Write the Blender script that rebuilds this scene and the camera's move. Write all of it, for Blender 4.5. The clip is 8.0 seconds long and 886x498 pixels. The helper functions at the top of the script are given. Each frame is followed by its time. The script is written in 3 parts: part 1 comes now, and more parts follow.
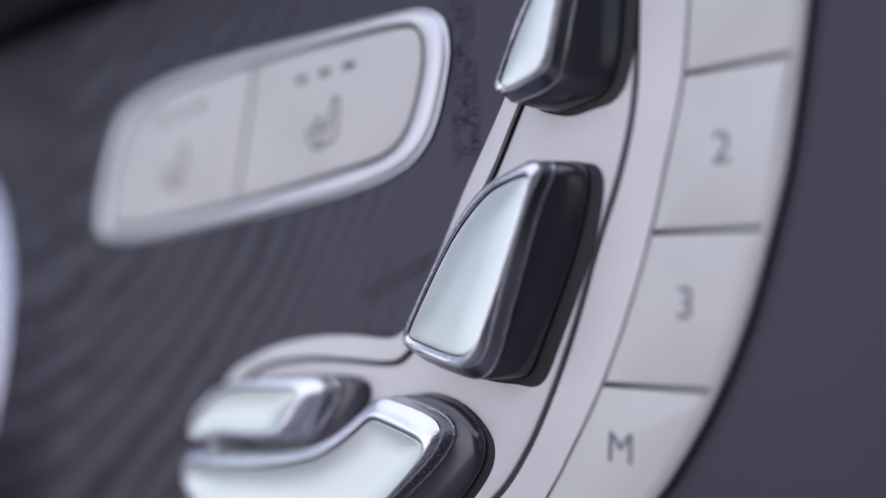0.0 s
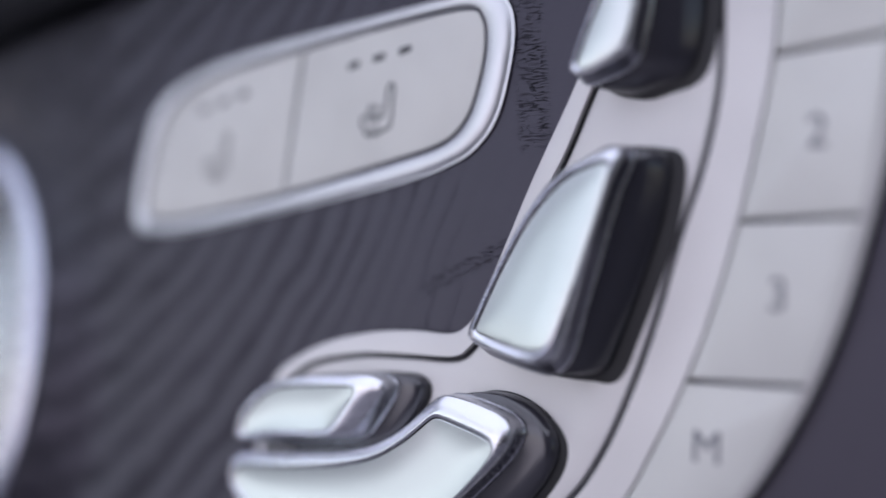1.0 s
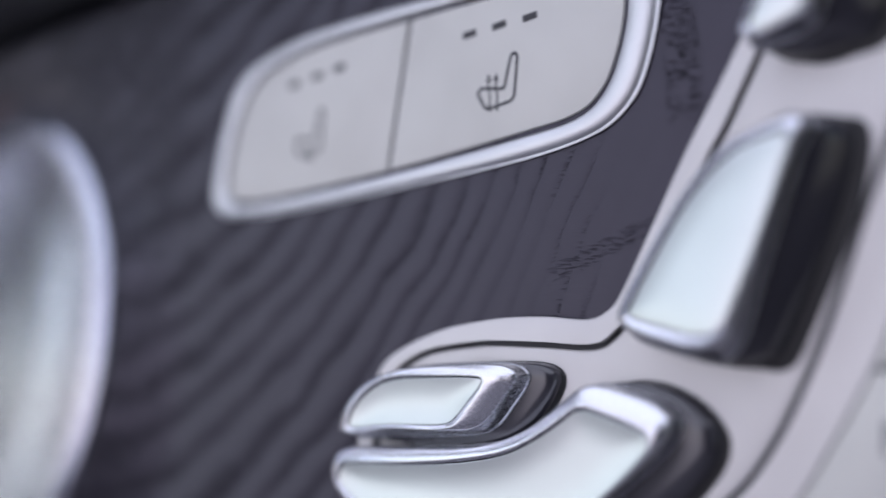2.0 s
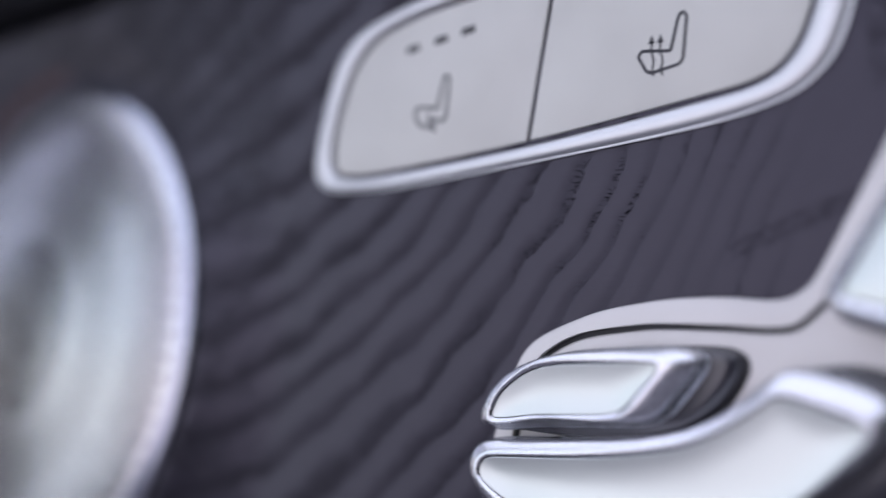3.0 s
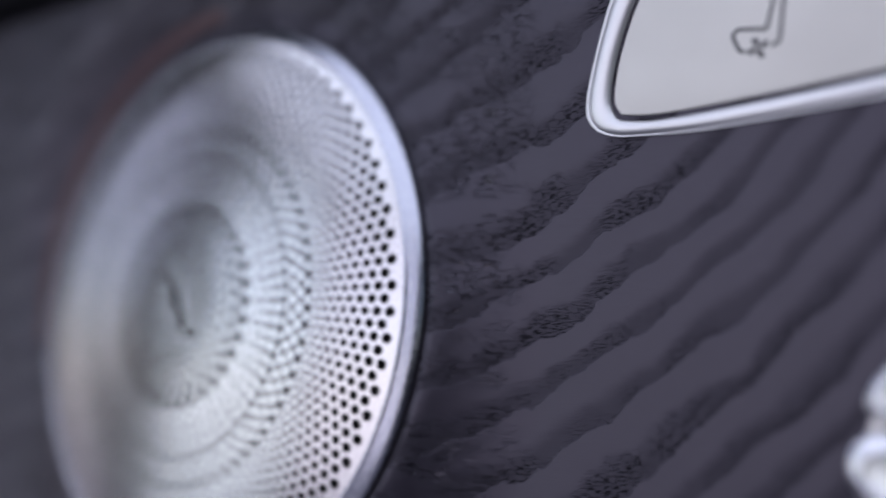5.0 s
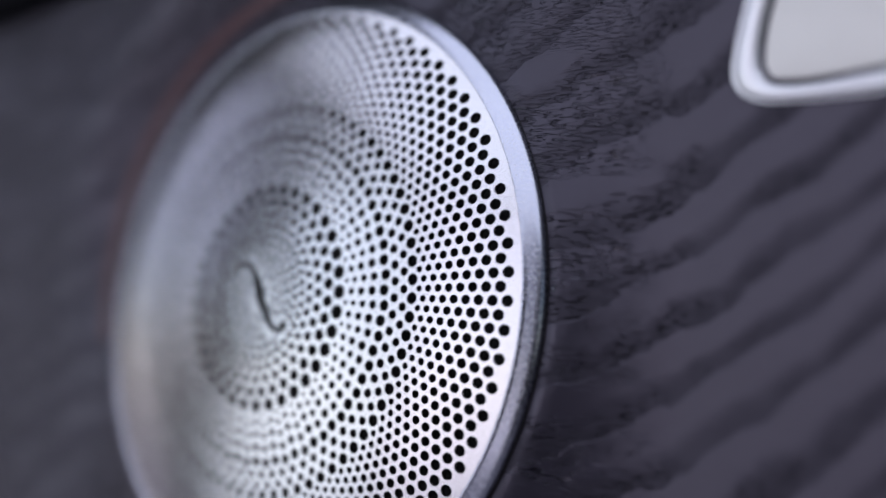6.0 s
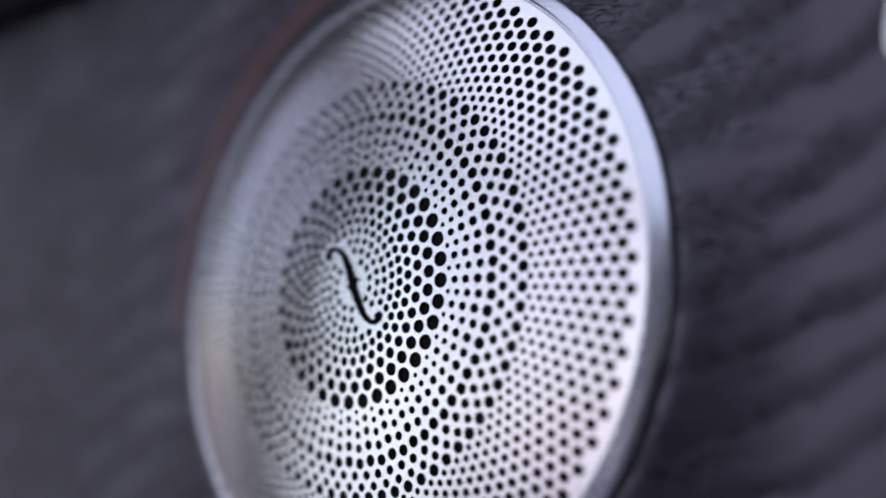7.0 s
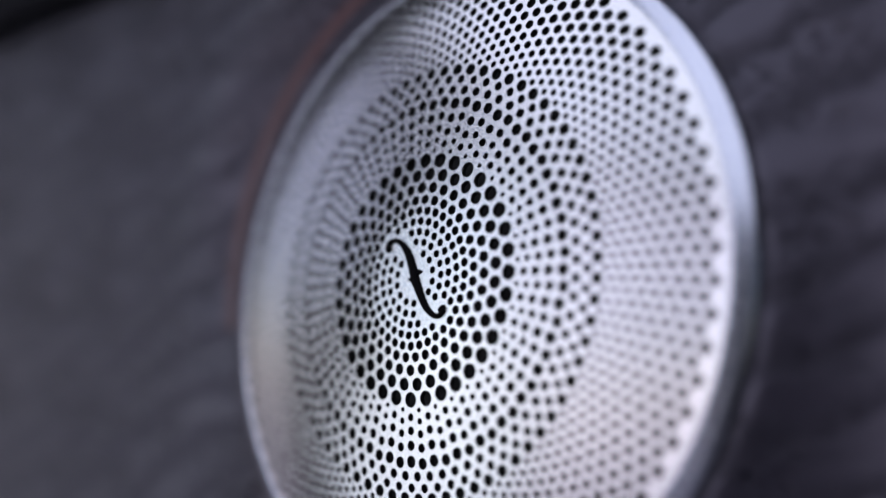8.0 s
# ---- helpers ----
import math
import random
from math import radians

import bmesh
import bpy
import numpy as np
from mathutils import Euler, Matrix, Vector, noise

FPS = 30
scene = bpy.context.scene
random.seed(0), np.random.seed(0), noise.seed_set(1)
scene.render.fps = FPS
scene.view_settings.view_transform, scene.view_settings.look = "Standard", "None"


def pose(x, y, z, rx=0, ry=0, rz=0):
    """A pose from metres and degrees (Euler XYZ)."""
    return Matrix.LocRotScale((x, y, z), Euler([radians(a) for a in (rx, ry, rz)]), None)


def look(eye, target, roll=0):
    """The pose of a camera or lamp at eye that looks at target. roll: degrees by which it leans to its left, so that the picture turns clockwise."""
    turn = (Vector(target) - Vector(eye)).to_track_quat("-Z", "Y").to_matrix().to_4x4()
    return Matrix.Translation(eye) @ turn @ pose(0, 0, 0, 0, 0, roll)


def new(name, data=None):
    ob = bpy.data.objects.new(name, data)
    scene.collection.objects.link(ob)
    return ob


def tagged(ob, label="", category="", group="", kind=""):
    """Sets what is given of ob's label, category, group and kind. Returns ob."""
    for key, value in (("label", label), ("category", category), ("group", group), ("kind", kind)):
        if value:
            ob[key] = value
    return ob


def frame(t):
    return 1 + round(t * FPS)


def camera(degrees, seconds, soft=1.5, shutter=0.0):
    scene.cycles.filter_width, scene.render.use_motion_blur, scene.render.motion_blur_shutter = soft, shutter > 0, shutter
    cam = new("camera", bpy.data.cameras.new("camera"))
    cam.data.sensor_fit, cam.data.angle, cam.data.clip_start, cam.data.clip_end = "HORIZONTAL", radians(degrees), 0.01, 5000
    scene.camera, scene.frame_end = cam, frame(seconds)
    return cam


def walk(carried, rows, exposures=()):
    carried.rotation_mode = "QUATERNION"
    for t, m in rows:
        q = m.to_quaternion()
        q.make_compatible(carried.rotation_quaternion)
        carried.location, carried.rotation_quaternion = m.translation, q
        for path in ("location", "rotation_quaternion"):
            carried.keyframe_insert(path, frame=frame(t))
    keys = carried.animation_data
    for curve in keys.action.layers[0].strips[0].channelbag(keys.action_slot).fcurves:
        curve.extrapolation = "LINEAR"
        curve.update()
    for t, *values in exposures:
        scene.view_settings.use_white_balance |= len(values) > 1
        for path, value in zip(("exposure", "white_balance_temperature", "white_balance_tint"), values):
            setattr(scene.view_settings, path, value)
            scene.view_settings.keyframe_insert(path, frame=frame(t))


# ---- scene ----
# Close-up of a car door: satin wood trim with a round speaker grille, a seat heating switch and a seat-shaped control.
# The trim lies in the plane y = 0, x runs along the door, -y points into the cabin.
cam = camera(40.0, 8.0, soft=1.5, shutter=0.45)
cam.data.dof.use_dof = True
cam.data.dof.focus_distance = 0.150
cam.data.dof.aperture_fstop = 4.7
PATH = [
    (0.0, (0.25440, -0.11817, 0.01451), (0.12040, 0.03006, 0.02288), 2.17),
    (0.5, (0.25077, -0.11828, 0.01407), (0.11687, 0.03004, 0.02256), 2.15),
    (1.0, (0.24365, -0.11887, 0.01324), (0.10988, 0.02957, 0.02175), 2.15),
    (1.5, (0.23389, -0.11990, 0.01203), (0.10046, 0.02884, 0.02063), 2.10),
    (3.0, (0.19555, -0.12869, 0.00790), (0.06926, 0.02619, 0.01583), 2.33),
    (3.5, (0.18139, -0.12920, 0.00655), (0.05684, 0.02708, 0.01443), 2.49),
    (4.0, (0.16968, -0.12990, 0.00504), (0.04642, 0.02740, 0.01314), 2.46),
    (4.5, (0.15668, -0.13021, 0.00327), (0.03449, 0.02789, 0.01185), 2.30),
    (6.0, (0.12392, -0.12598, -0.00018), (0.00074, 0.03134, 0.00868), 1.74),
    (6.5, (0.11757, -0.12432, -0.00111), (-0.00798, 0.03110, 0.00792), 1.82),
    (7.0, (0.11004, -0.12241, -0.00208), (-0.01794, 0.03101, 0.00698), 1.89),
    (7.5, (0.10507, -0.12117, -0.00280), (-0.02495, 0.03054, 0.00629), 1.92),
    (8.0, (0.10248, -0.12020, -0.00316), (-0.02926, 0.03000, 0.00589), 1.97),
]
walk(cam, [(t, look(eye, target, roll)) for t, eye, target, roll in PATH])

# ---- light ----
world = bpy.data.worlds.new("world")
scene.world = world
world.use_nodes = True
wn, wl = world.node_tree.nodes, world.node_tree.links
sky = wn.new("ShaderNodeTexSky")
sky.sky_type = "NISHITA"
sky.sun_disc = False
sky.sun_elevation, sky.sun_rotation = radians(55), radians(250)
sky.air_density, sky.dust_density, sky.ozone_density = 1.0, 0.0, 4.0
wl.new(sky.outputs[0], wn["Background"].inputs[0])
wn["Background"].inputs[1].default_value = 0.05


def unseen_lamp(name, size_x, size_y, watts, colour, m):
    data = bpy.data.lights.new(name, "AREA")
    data.shape, data.size, data.size_y = "RECTANGLE", size_x, size_y
    data.energy, data.color = watts, colour
    ob = new(name, data)
    ob.matrix_world = m
    return ob


DAY = (0.818, 0.824, 1.0)
# unseen area lamps, added and sized for soft light and the metal's reflections
unseen_lamp("unseen_front_light", 0.48, 0.93, 1.05, (0.86, 0.80, 1.0), look((-0.897, -0.26, 0.045), (0.1, -0.26, 0.045)))
unseen_lamp("unseen_far_front_light", 0.75, 0.93, 3.9, (0.79, 0.85, 0.985), look((-0.897, -0.875, 0.045), (0.1, -0.875, 0.045)))
unseen_lamp("unseen_side_light", 1.07, 1.0, 5.4, (0.88, 0.825, 1.0), look((-0.315, -1.295, 0.05), (-0.315, 0.0, 0.05)))
unseen_lamp("unseen_top_light", 1.6, 1.13, 8.7, (0.81, 0.82, 0.985), look((-0.05, -0.685, 0.595), (-0.05, -0.675, 0.0)))
unseen_lamp("unseen_rear_light", 0.9, 0.5, 0.2, DAY, look((1.095, -0.65, 0.15), (0.0, -0.65, 0.15)))

# ---- materials ----
MM = 0.001


class Mat:
    """A small builder for node materials."""

    def __init__(self, name, colour, rough=0.5, metal=0.0):
        self.m = bpy.data.materials.new(name)
        self.m.use_nodes = True
        self.n, self.l = self.m.node_tree.nodes, self.m.node_tree.links
        self.b = self.n["Principled BSDF"]
        self.b.inputs["Base Color"].default_value = (*colour, 1)
        self.b.inputs["Roughness"].default_value = rough
        self.b.inputs["Metallic"].default_value = metal

    def coords(self, sx=1, sy=1, sz=1):
        c, k = self.n.new("ShaderNodeTexCoord"), self.n.new("ShaderNodeMapping")
        k.inputs["Scale"].default_value = (sx, sy, sz)
        self.l.new(c.outputs["Object"], k.inputs["Vector"])
        return k.outputs[0]

    def noise(self, vec, scale, detail=3.0, rough=0.55):
        t = self.n.new("ShaderNodeTexNoise")
        t.inputs["Scale"].default_value, t.inputs["Detail"].default_value, t.inputs["Roughness"].default_value = scale, detail, rough
        self.l.new(vec, t.inputs["Vector"])
        return t.outputs["Fac"]

    def math(self, op, a, b=0.0, c=0.0, clamp=False):
        k = self.n.new("ShaderNodeMath")
        k.operation, k.use_clamp = op, clamp
        for i, v in enumerate((a, b, c)):
            if isinstance(v, (int, float)):
                k.inputs[i].default_value = v
            else:
                self.l.new(v, k.inputs[i])
        return k.outputs[0]

    def span(self, v, a, b, lo=0.0, hi=1.0, smooth=True):
        k = self.n.new("ShaderNodeMapRange")
        k.interpolation_type = "SMOOTHSTEP" if smooth else "LINEAR"
        for i, x in enumerate((a, b, lo, hi)):
            k.inputs[i + 1].default_value = x
        self.l.new(v, k.inputs[0])
        return k.outputs[0]

    def blend(self, fac, a, b):
        k = self.n.new("ShaderNodeMix")
        k.data_type = "RGBA"
        self.l.new(fac, k.inputs["Factor"])
        for key, v in (("A", a), ("B", b)):
            s = [i for i in k.inputs if i.name == key and i.type == "RGBA"][0]
            if isinstance(v, tuple):
                s.default_value = (*v, 1)
            else:
                self.l.new(v, s)
        return [o for o in k.outputs if o.type == "RGBA"][0]

    def put(self, key, v):
        self.l.new(v, self.b.inputs[key])

    def bump(self, height, distance, strength=1.0):
        k = self.n.new("ShaderNodeBump")
        k.inputs["Distance"].default_value, k.inputs["Strength"].default_value = distance, strength
        self.l.new(height, k.inputs["Height"])
        self.l.new(k.outputs[0], self.b.inputs["Normal"])
        return k


def wood():
    w = Mat("dark_open_pore_wood", (0.04, 0.035, 0.035), 0.42)
    w.b.inputs["Specular Tint"].default_value = (0.86, 0.83, 1.0, 1)
    v = w.coords()
    sep = w.n.new("ShaderNodeSeparateXYZ")
    w.l.new(v, sep.inputs[0])
    x, z = sep.outputs[0], sep.outputs[2]
    # growth bands: contour lines that climb and steepen along the door
    over = w.math("MAXIMUM", w.math("SUBTRACT", x, 0.070), 0.0)
    curve = w.math("MULTIPLY", w.math("MULTIPLY", over, over), 13.0)
    big = w.math("MULTIPLY", w.math("SUBTRACT", w.noise(v, 28, 2.0), 0.5), 0.016)
    mid = w.math("MULTIPLY", w.math("SUBTRACT", w.noise(v, 130, 2.0), 0.5), 0.0045)
    fine = w.math("MULTIPLY", w.math("SUBTRACT", w.noise(w.coords(420, 420, 900), 1.0, 2.0), 0.5), 0.0016)
    phase = w.math("SUBTRACT", w.math("SUBTRACT", z, w.math("MULTIPLY", x, 0.55)), curve)
    phase = w.math("ADD", w.math("ADD", phase, big), w.math("ADD", mid, fine))
    saw = w.math("FRACT", w.math("DIVIDE", phase, 0.0085))
    # 0 at the sharp edge, then porous early wood, fading into plain late wood
    porous = w.math("MULTIPLY", w.span(saw, 0.0, 0.03), w.span(saw, 0.2, 0.55, 1.0, 0.0))
    porous = w.math("MULTIPLY", porous, w.span(x, 0.108, 0.140, 1.0, 0.12))
    patch = w.span(w.noise(v, 60, 2.0), 0.40, 0.58)
    # the pores are fine level dashes; near the speaker they fill the dark bands, further along they keep to the sharp edges
    close = w.span(x, 0.050, 0.060, 1.0, 0.0)
    by = w.span(x, 0.070, 0.100)
    broad = w.math("MULTIPLY", w.span(saw, 0.0, 0.03), w.span(saw, 0.16, 0.52, 1.0, 0.0))
    thin = w.math("MULTIPLY", w.span(saw, 0.0, 0.03), w.span(saw, 0.07, 0.28, 1.0, 0.0))
    thin = w.math("MULTIPLY", thin, w.span(x, 0.122, 0.145, 1.0, 0.0))
    zone = w.math("ADD", w.math("MULTIPLY", thin, by), w.math("MULTIPLY", broad, w.math("SUBTRACT", 1.0, by)))
    zone = w.math("MULTIPLY", zone, patch)
    dense = w.math("MULTIPLY", close, w.span(w.noise(w.coords(45, 45, 110), 1.0, 2.0), 0.38, 0.62))
    zone = w.math("MAXIMUM", zone, dense)
    # two lone clusters next to the seat control
    near1 = w.math("ABSOLUTE", w.math("SUBTRACT", w.math("SUBTRACT", x, 0.1512), w.math("MULTIPLY", w.math("SUBTRACT", z, 0.034), -0.12)))
    lone = w.math("MULTIPLY", w.span(near1, 0.0016, 0.0030, 1.0, 0.0), w.math("MULTIPLY", w.span(z, 0.0315, 0.034), w.span(z, 0.044, 0.056, 1.0, 0.5)))
    lone = w.math("MULTIPLY", lone, w.span(w.noise(v, 320, 2.0), 0.34, 0.52, 0.0, 0.88))
    near2 = w.math("ABSOLUTE", w.math("SUBTRACT", w.math("SUBTRACT", z, 0.0165), w.math("MULTIPLY", w.math("SUBTRACT", x, 0.138), 0.42)))
    other = w.math("MULTIPLY", w.span(near2, 0.0006, 0.0016, 1.0, 0.0), w.math("MULTIPLY", w.span(x, 0.131, 0.136), w.span(x, 0.148, 0.152, 1.0, 0.0)))
    zone = w.math("MAXIMUM", zone, w.math("MAXIMUM", lone, w.math("MULTIPLY", other, 0.55)))
    tilt = w.n.new("ShaderNodeMapping")
    tilt.inputs["Rotation"].default_value = (0, 0.16, 0)
    w.l.new(v, tilt.inputs["Vector"])
    grainy = w.n.new("ShaderNodeMapping")
    grainy.inputs["Scale"].default_value = (900, 900, 5200)
    w.l.new(tilt.outputs[0], grainy.inputs["Vector"])
    streaks = w.noise(grainy.outputs[0], 1.0, 1.5, 0.5)
    blobs = w.noise(w.coords(950, 950, 3800), 1.0, 1.5, 0.5)
    dash = w.math("ADD", w.math("MULTIPLY", blobs, by), w.math("MULTIPLY", streaks, w.math("SUBTRACT", 1.0, by)))
    sparse = w.span(x, 0.122, 0.130)
    level_dash = w.noise(w.coords(620, 620, 4300), 1.0, 1.0, 0.5)
    dash = w.math("ADD", w.math("MULTIPLY", level_dash, sparse), w.math("MULTIPLY", dash, w.math("SUBTRACT", 1.0, sparse)))
    # next to the speaker the dashes are longer, thinner and dead level
    long_dash = w.noise(w.coords(520, 520, 4400), 1.0, 1.5, 0.5)
    dash = w.math("ADD", w.math("MULTIPLY", long_dash, close), w.math("MULTIPLY", dash, w.math("SUBTRACT", 1.0, close)))
    pores = w.math("MULTIPLY", w.span(dash, 0.52, 0.60), zone)
    fibre = w.noise(w.coords(260, 260, 5200), 1.0, 3.0, 0.6)
    cloud = w.span(w.noise(v, 90, 3.0), 0.35, 0.65, 0.0, 0.4)
    tone = w.math("MULTIPLY", porous, w.math("MULTIPLY", w.span(x, 0.092, 0.125, 0.46, 0.12), w.span(x, -0.04, 0.03, 0.2, 1.0)))
    c = w.blend(tone, (0.0190, 0.0165, 0.0245), (0.0090, 0.0072, 0.0115))
    c = w.blend(w.math("MAXIMUM", w.span(fibre, 0.3, 0.75, 0.0, 0.35), cloud), c, (0.0110, 0.0095, 0.0150))
    c = w.blend(pores, c, (0.0030, 0.0026, 0.0042))
    w.put("Base Color", c)
    # the varnish is thinner over the porous bands and missing in the pores
    coat = w.math("MULTIPLY", w.span(tone, 0.0, 1.0, 0.60, 0.36, False), w.math("MAXIMUM", w.span(pores, 0.0, 1.0, 1.0, 0.25, False), close))
    w.put("Specular IOR Level", coat)
    grain = w.span(fibre, 0.2, 0.8, 0.33, 0.42)
    w.put("Roughness", w.math("SUBTRACT", w.math("ADD", w.math("MULTIPLY", porous, 0.14), grain), w.math("MULTIPLY", w.math("MULTIPLY", pores, close), 0.26)))
    deep = w.math("MULTIPLY", pores, w.math("ADD", w.math("MULTIPLY", close, 3.5), 1.0))
    relief = w.math("ADD", w.math("MULTIPLY", deep, -1.0), w.math("MULTIPLY", w.math("MULTIPLY", porous, w.math("MULTIPLY", w.span(x, -0.04, 0.03, 0.2, 1.0), w.span(x, 0.100, 0.128, 0.75, 0.3))), -0.55))
    relief = w.math("ADD", relief, w.math("MULTIPLY", fibre, 0.12))
    w.bump(relief, 0.00020, 0.75)
    return w.m


def satin(name, colour, rough, metal, speck=0.04, grain=6.0, wander=0.045):
    w = Mat(name, colour, rough, metal)
    v = w.coords()
    n1, n2 = w.noise(v, 60, 2.0), w.noise(v, 6000, 2.0)
    dim = tuple(c * (1 - speck * 2) for c in colour)
    w.put("Base Color", w.blend(w.span(n1, 0.3, 0.7), colour, dim))
    w.put("Roughness", w.span(n2, 0.3, 0.7, rough - wander, rough + wander))
    if grain >= 0.5:
        w.bump(n2, grain * 1e-6, 0.5)
    return w.m


def brushed(name, colour, rough):
    w = Mat(name, colour, rough, 1.0)
    n1 = w.noise(w.coords(250, 250, 9000), 1.0, 3.0)
    w.put("Roughness", w.span(n1, 0.3, 0.7, rough - 0.05, rough + 0.08))
    w.put("Base Color", w.blend(w.span(n1, 0.2, 0.8), colour, tuple(c * 0.86 for c in colour)))
    w.bump(n1, 0.000008, 0.5)
    return w.m


# faint emission that imitates a red reflection on the wood
glow = Mat("dim_red_reflection", (0.014, 0.010, 0.014), 0.42)
glow.b.inputs["Emission Color"].default_value = (1.0, 0.08, 0.10, 1)
glow.b.inputs["Emission Strength"].default_value = 0.022
GLOW = glow.m
WOOD = wood()
SILVER = satin("satin_silver_paint", (0.69, 0.67, 0.66), 0.42, 0.25)
KEY = satin("pale_silver_button", (0.67, 0.665, 0.628), 0.5, 0.15)
CHROME = satin("satin_chrome", (0.74, 0.75, 0.79), 0.27, 1.0, 0.02, 0.04, 0.006)
RIM = satin("brushed_rim", (0.47, 0.49, 0.56), 0.24, 1.0, 0.04, 1.0, 0.05)
FRAME = satin("satin_chrome_frame", (0.63, 0.64, 0.655), 0.44, 1.0, 0.02, 0.3, 0.015)
INSERT = satin("satin_aluminium_insert", (0.60, 0.64, 0.625), 0.35, 1.0, 0.02, 0.4, 0.015)
GRILLE = satin("brushed_steel_grille", (0.608, 0.608, 0.622), 0.25, 1.0, 0.03, 1.5)
BODY = satin("black_plastic_knob_body", (0.036, 0.035, 0.045), 0.2, 0.0, 0.04, 0.2, 0.015)
BODY.node_tree.nodes["Principled BSDF"].inputs["Specular IOR Level"].default_value = 1.0
DARK = satin("black_gap", (0.006, 0.006, 0.007), 0.6, 0.0)
EMBLEM_BLACK = satin("matt_black_emblem", (0.0015, 0.0015, 0.002), 0.75, 0.0, 0.04, 0.0)
EMBLEM_BLACK.node_tree.nodes["Principled BSDF"].inputs["Specular IOR Level"].default_value = 0.04
DARK.node_tree.nodes["Principled BSDF"].inputs["Specular IOR Level"].default_value = 0.2
# black for the shadow painted round the feet of the knobs
FOOT_SHADE = satin("knob_shadow_black", (0.009, 0.009, 0.011), 0.55, 0.0)
SEAM = satin("dark_seam", (0.03, 0.03, 0.036), 0.6, 0.0)
FIGURE = satin("mid_grey_print", (0.13, 0.13, 0.155), 0.5, 0.0)
PRINT = satin("dark_grey_print", (0.035, 0.035, 0.042), 0.5, 0.0)
LEATHER = satin("black_leather", (0.012, 0.013, 0.016), 0.5, 0.0)
# dark lining of unseen walls, added for the dark parts of the reflections
DARK_LINING = satin("dark_shell_lining", (0.05, 0.05, 0.055), 0.85, 0.0)
# chrome with the dark reflection of the cabin put into its colour
SHADED_CHROME = satin("chrome_dark_reflection", (0.20, 0.20, 0.24), 0.30, 1.0, 0.02, 0.2, 0.01)
FLOOR = satin("grey_cabin_floor", (0.24, 0.23, 0.25), 0.85, 0.0)
LINING = satin("grey_cabin_lining", (0.42, 0.39, 0.42), 0.85, 0.0)

# ---- building helpers ----
from mathutils.geometry import delaunay_2d_cdt


def smooth_loop(pts, n=8):
    """A closed Catmull-Rom curve through the points, n steps to each."""
    out, k = [], len(pts)
    p = [Vector(a) for a in pts]
    for i in range(k):
        a, b, c, d = p[i - 1], p[i], p[(i + 1) % k], p[(i + 2) % k]
        for j in range(n):
            t = j / n
            out.append(0.5 * (2 * b + (c - a) * t + (2 * a - 5 * b + 4 * c - d) * t * t + (3 * b - a - 3 * c + d) * t ** 3))
    return out


def smooth_open(pts, n):
    p = [Vector(a) for a in pts]
    p = [2 * p[0] - p[1]] + p + [2 * p[-1] - p[-2]]
    out = []
    for i in range(1, len(p) - 2):
        a, b, c, d = p[i - 1:i + 3]
        for j in range(n):
            t = j / n
            out.append(0.5 * (2 * b + (c - a) * t + (2 * a - 5 * b + 4 * c - d) * t * t + (3 * b - a - 3 * c + d) * t ** 3))
    return out + [p[-2]]


def area(loop):
    return 0.5 * sum(loop[i - 1].x * loop[i].y - loop[i].x * loop[i - 1].y for i in range(len(loop)))


def ccw(loop):
    return loop if area(loop) > 0 else loop[::-1]


def inset(loop, d):
    """The loop (counter-clockwise) moved inwards by d."""
    out, k = [], len(loop)
    for i in range(k):
        t = (loop[(i + 1) % k] - loop[i - 1])
        t = t.normalized() if t.length > 1e-9 else Vector((1, 0))
        out.append(loop[i] + Vector((-t.y, t.x)) * d)
    return out


def clip(loop, p, n):
    """The part of a loop on the side of the line through p to which n points."""
    out = []
    for a, b in zip(loop, loop[1:] + loop[:1]):
        da, db = (a - p).dot(n), (b - p).dot(n)
        if da >= 0:
            out.append(a)
        if da * db < 0:
            out.append(a + (b - a) * (da / (da - db)))
    return out


def resample(loop, step):
    out = []
    for a, b in zip(loop, loop[1:] + loop[:1]):
        d = (b - a).length
        k = max(1, int(d / step + 0.5))
        out += [a + (b - a) * (j / k) for j in range(k)] if d > step * 0.3 else []
    return out


def inside(p, loop):
    odd = False
    for a, b in zip(loop, loop[1:] + loop[:1]):
        if (a.y > p.y) != (b.y > p.y) and p.x < (b.x - a.x) * (p.y - a.y) / (b.y - a.y) + a.x:
            odd = not odd
    return odd


def flat(h):
    return lambda p: h


def place(p, h):
    """Millimetres on the trim and above it, as a point of the world."""
    return (p.x * MM, -h * MM, p.y * MM)


def loft(bm, rings, cap=True):
    """rings: (loop, height function) from the bottom up; all loops with as many points. The last is filled."""
    rows = [[bm.verts.new(place(p, f[i] if isinstance(f, list) else f(p))) for i, p in enumerate(loop)] for loop, f in rings]
    for a, b in zip(rows, rows[1:]):
        k = len(a)
        for i in range(k):
            bm.faces.new((a[i], a[(i + 1) % k], b[(i + 1) % k], b[i]))
    if cap:
        bm.faces.new(rows[-1])
    return bm


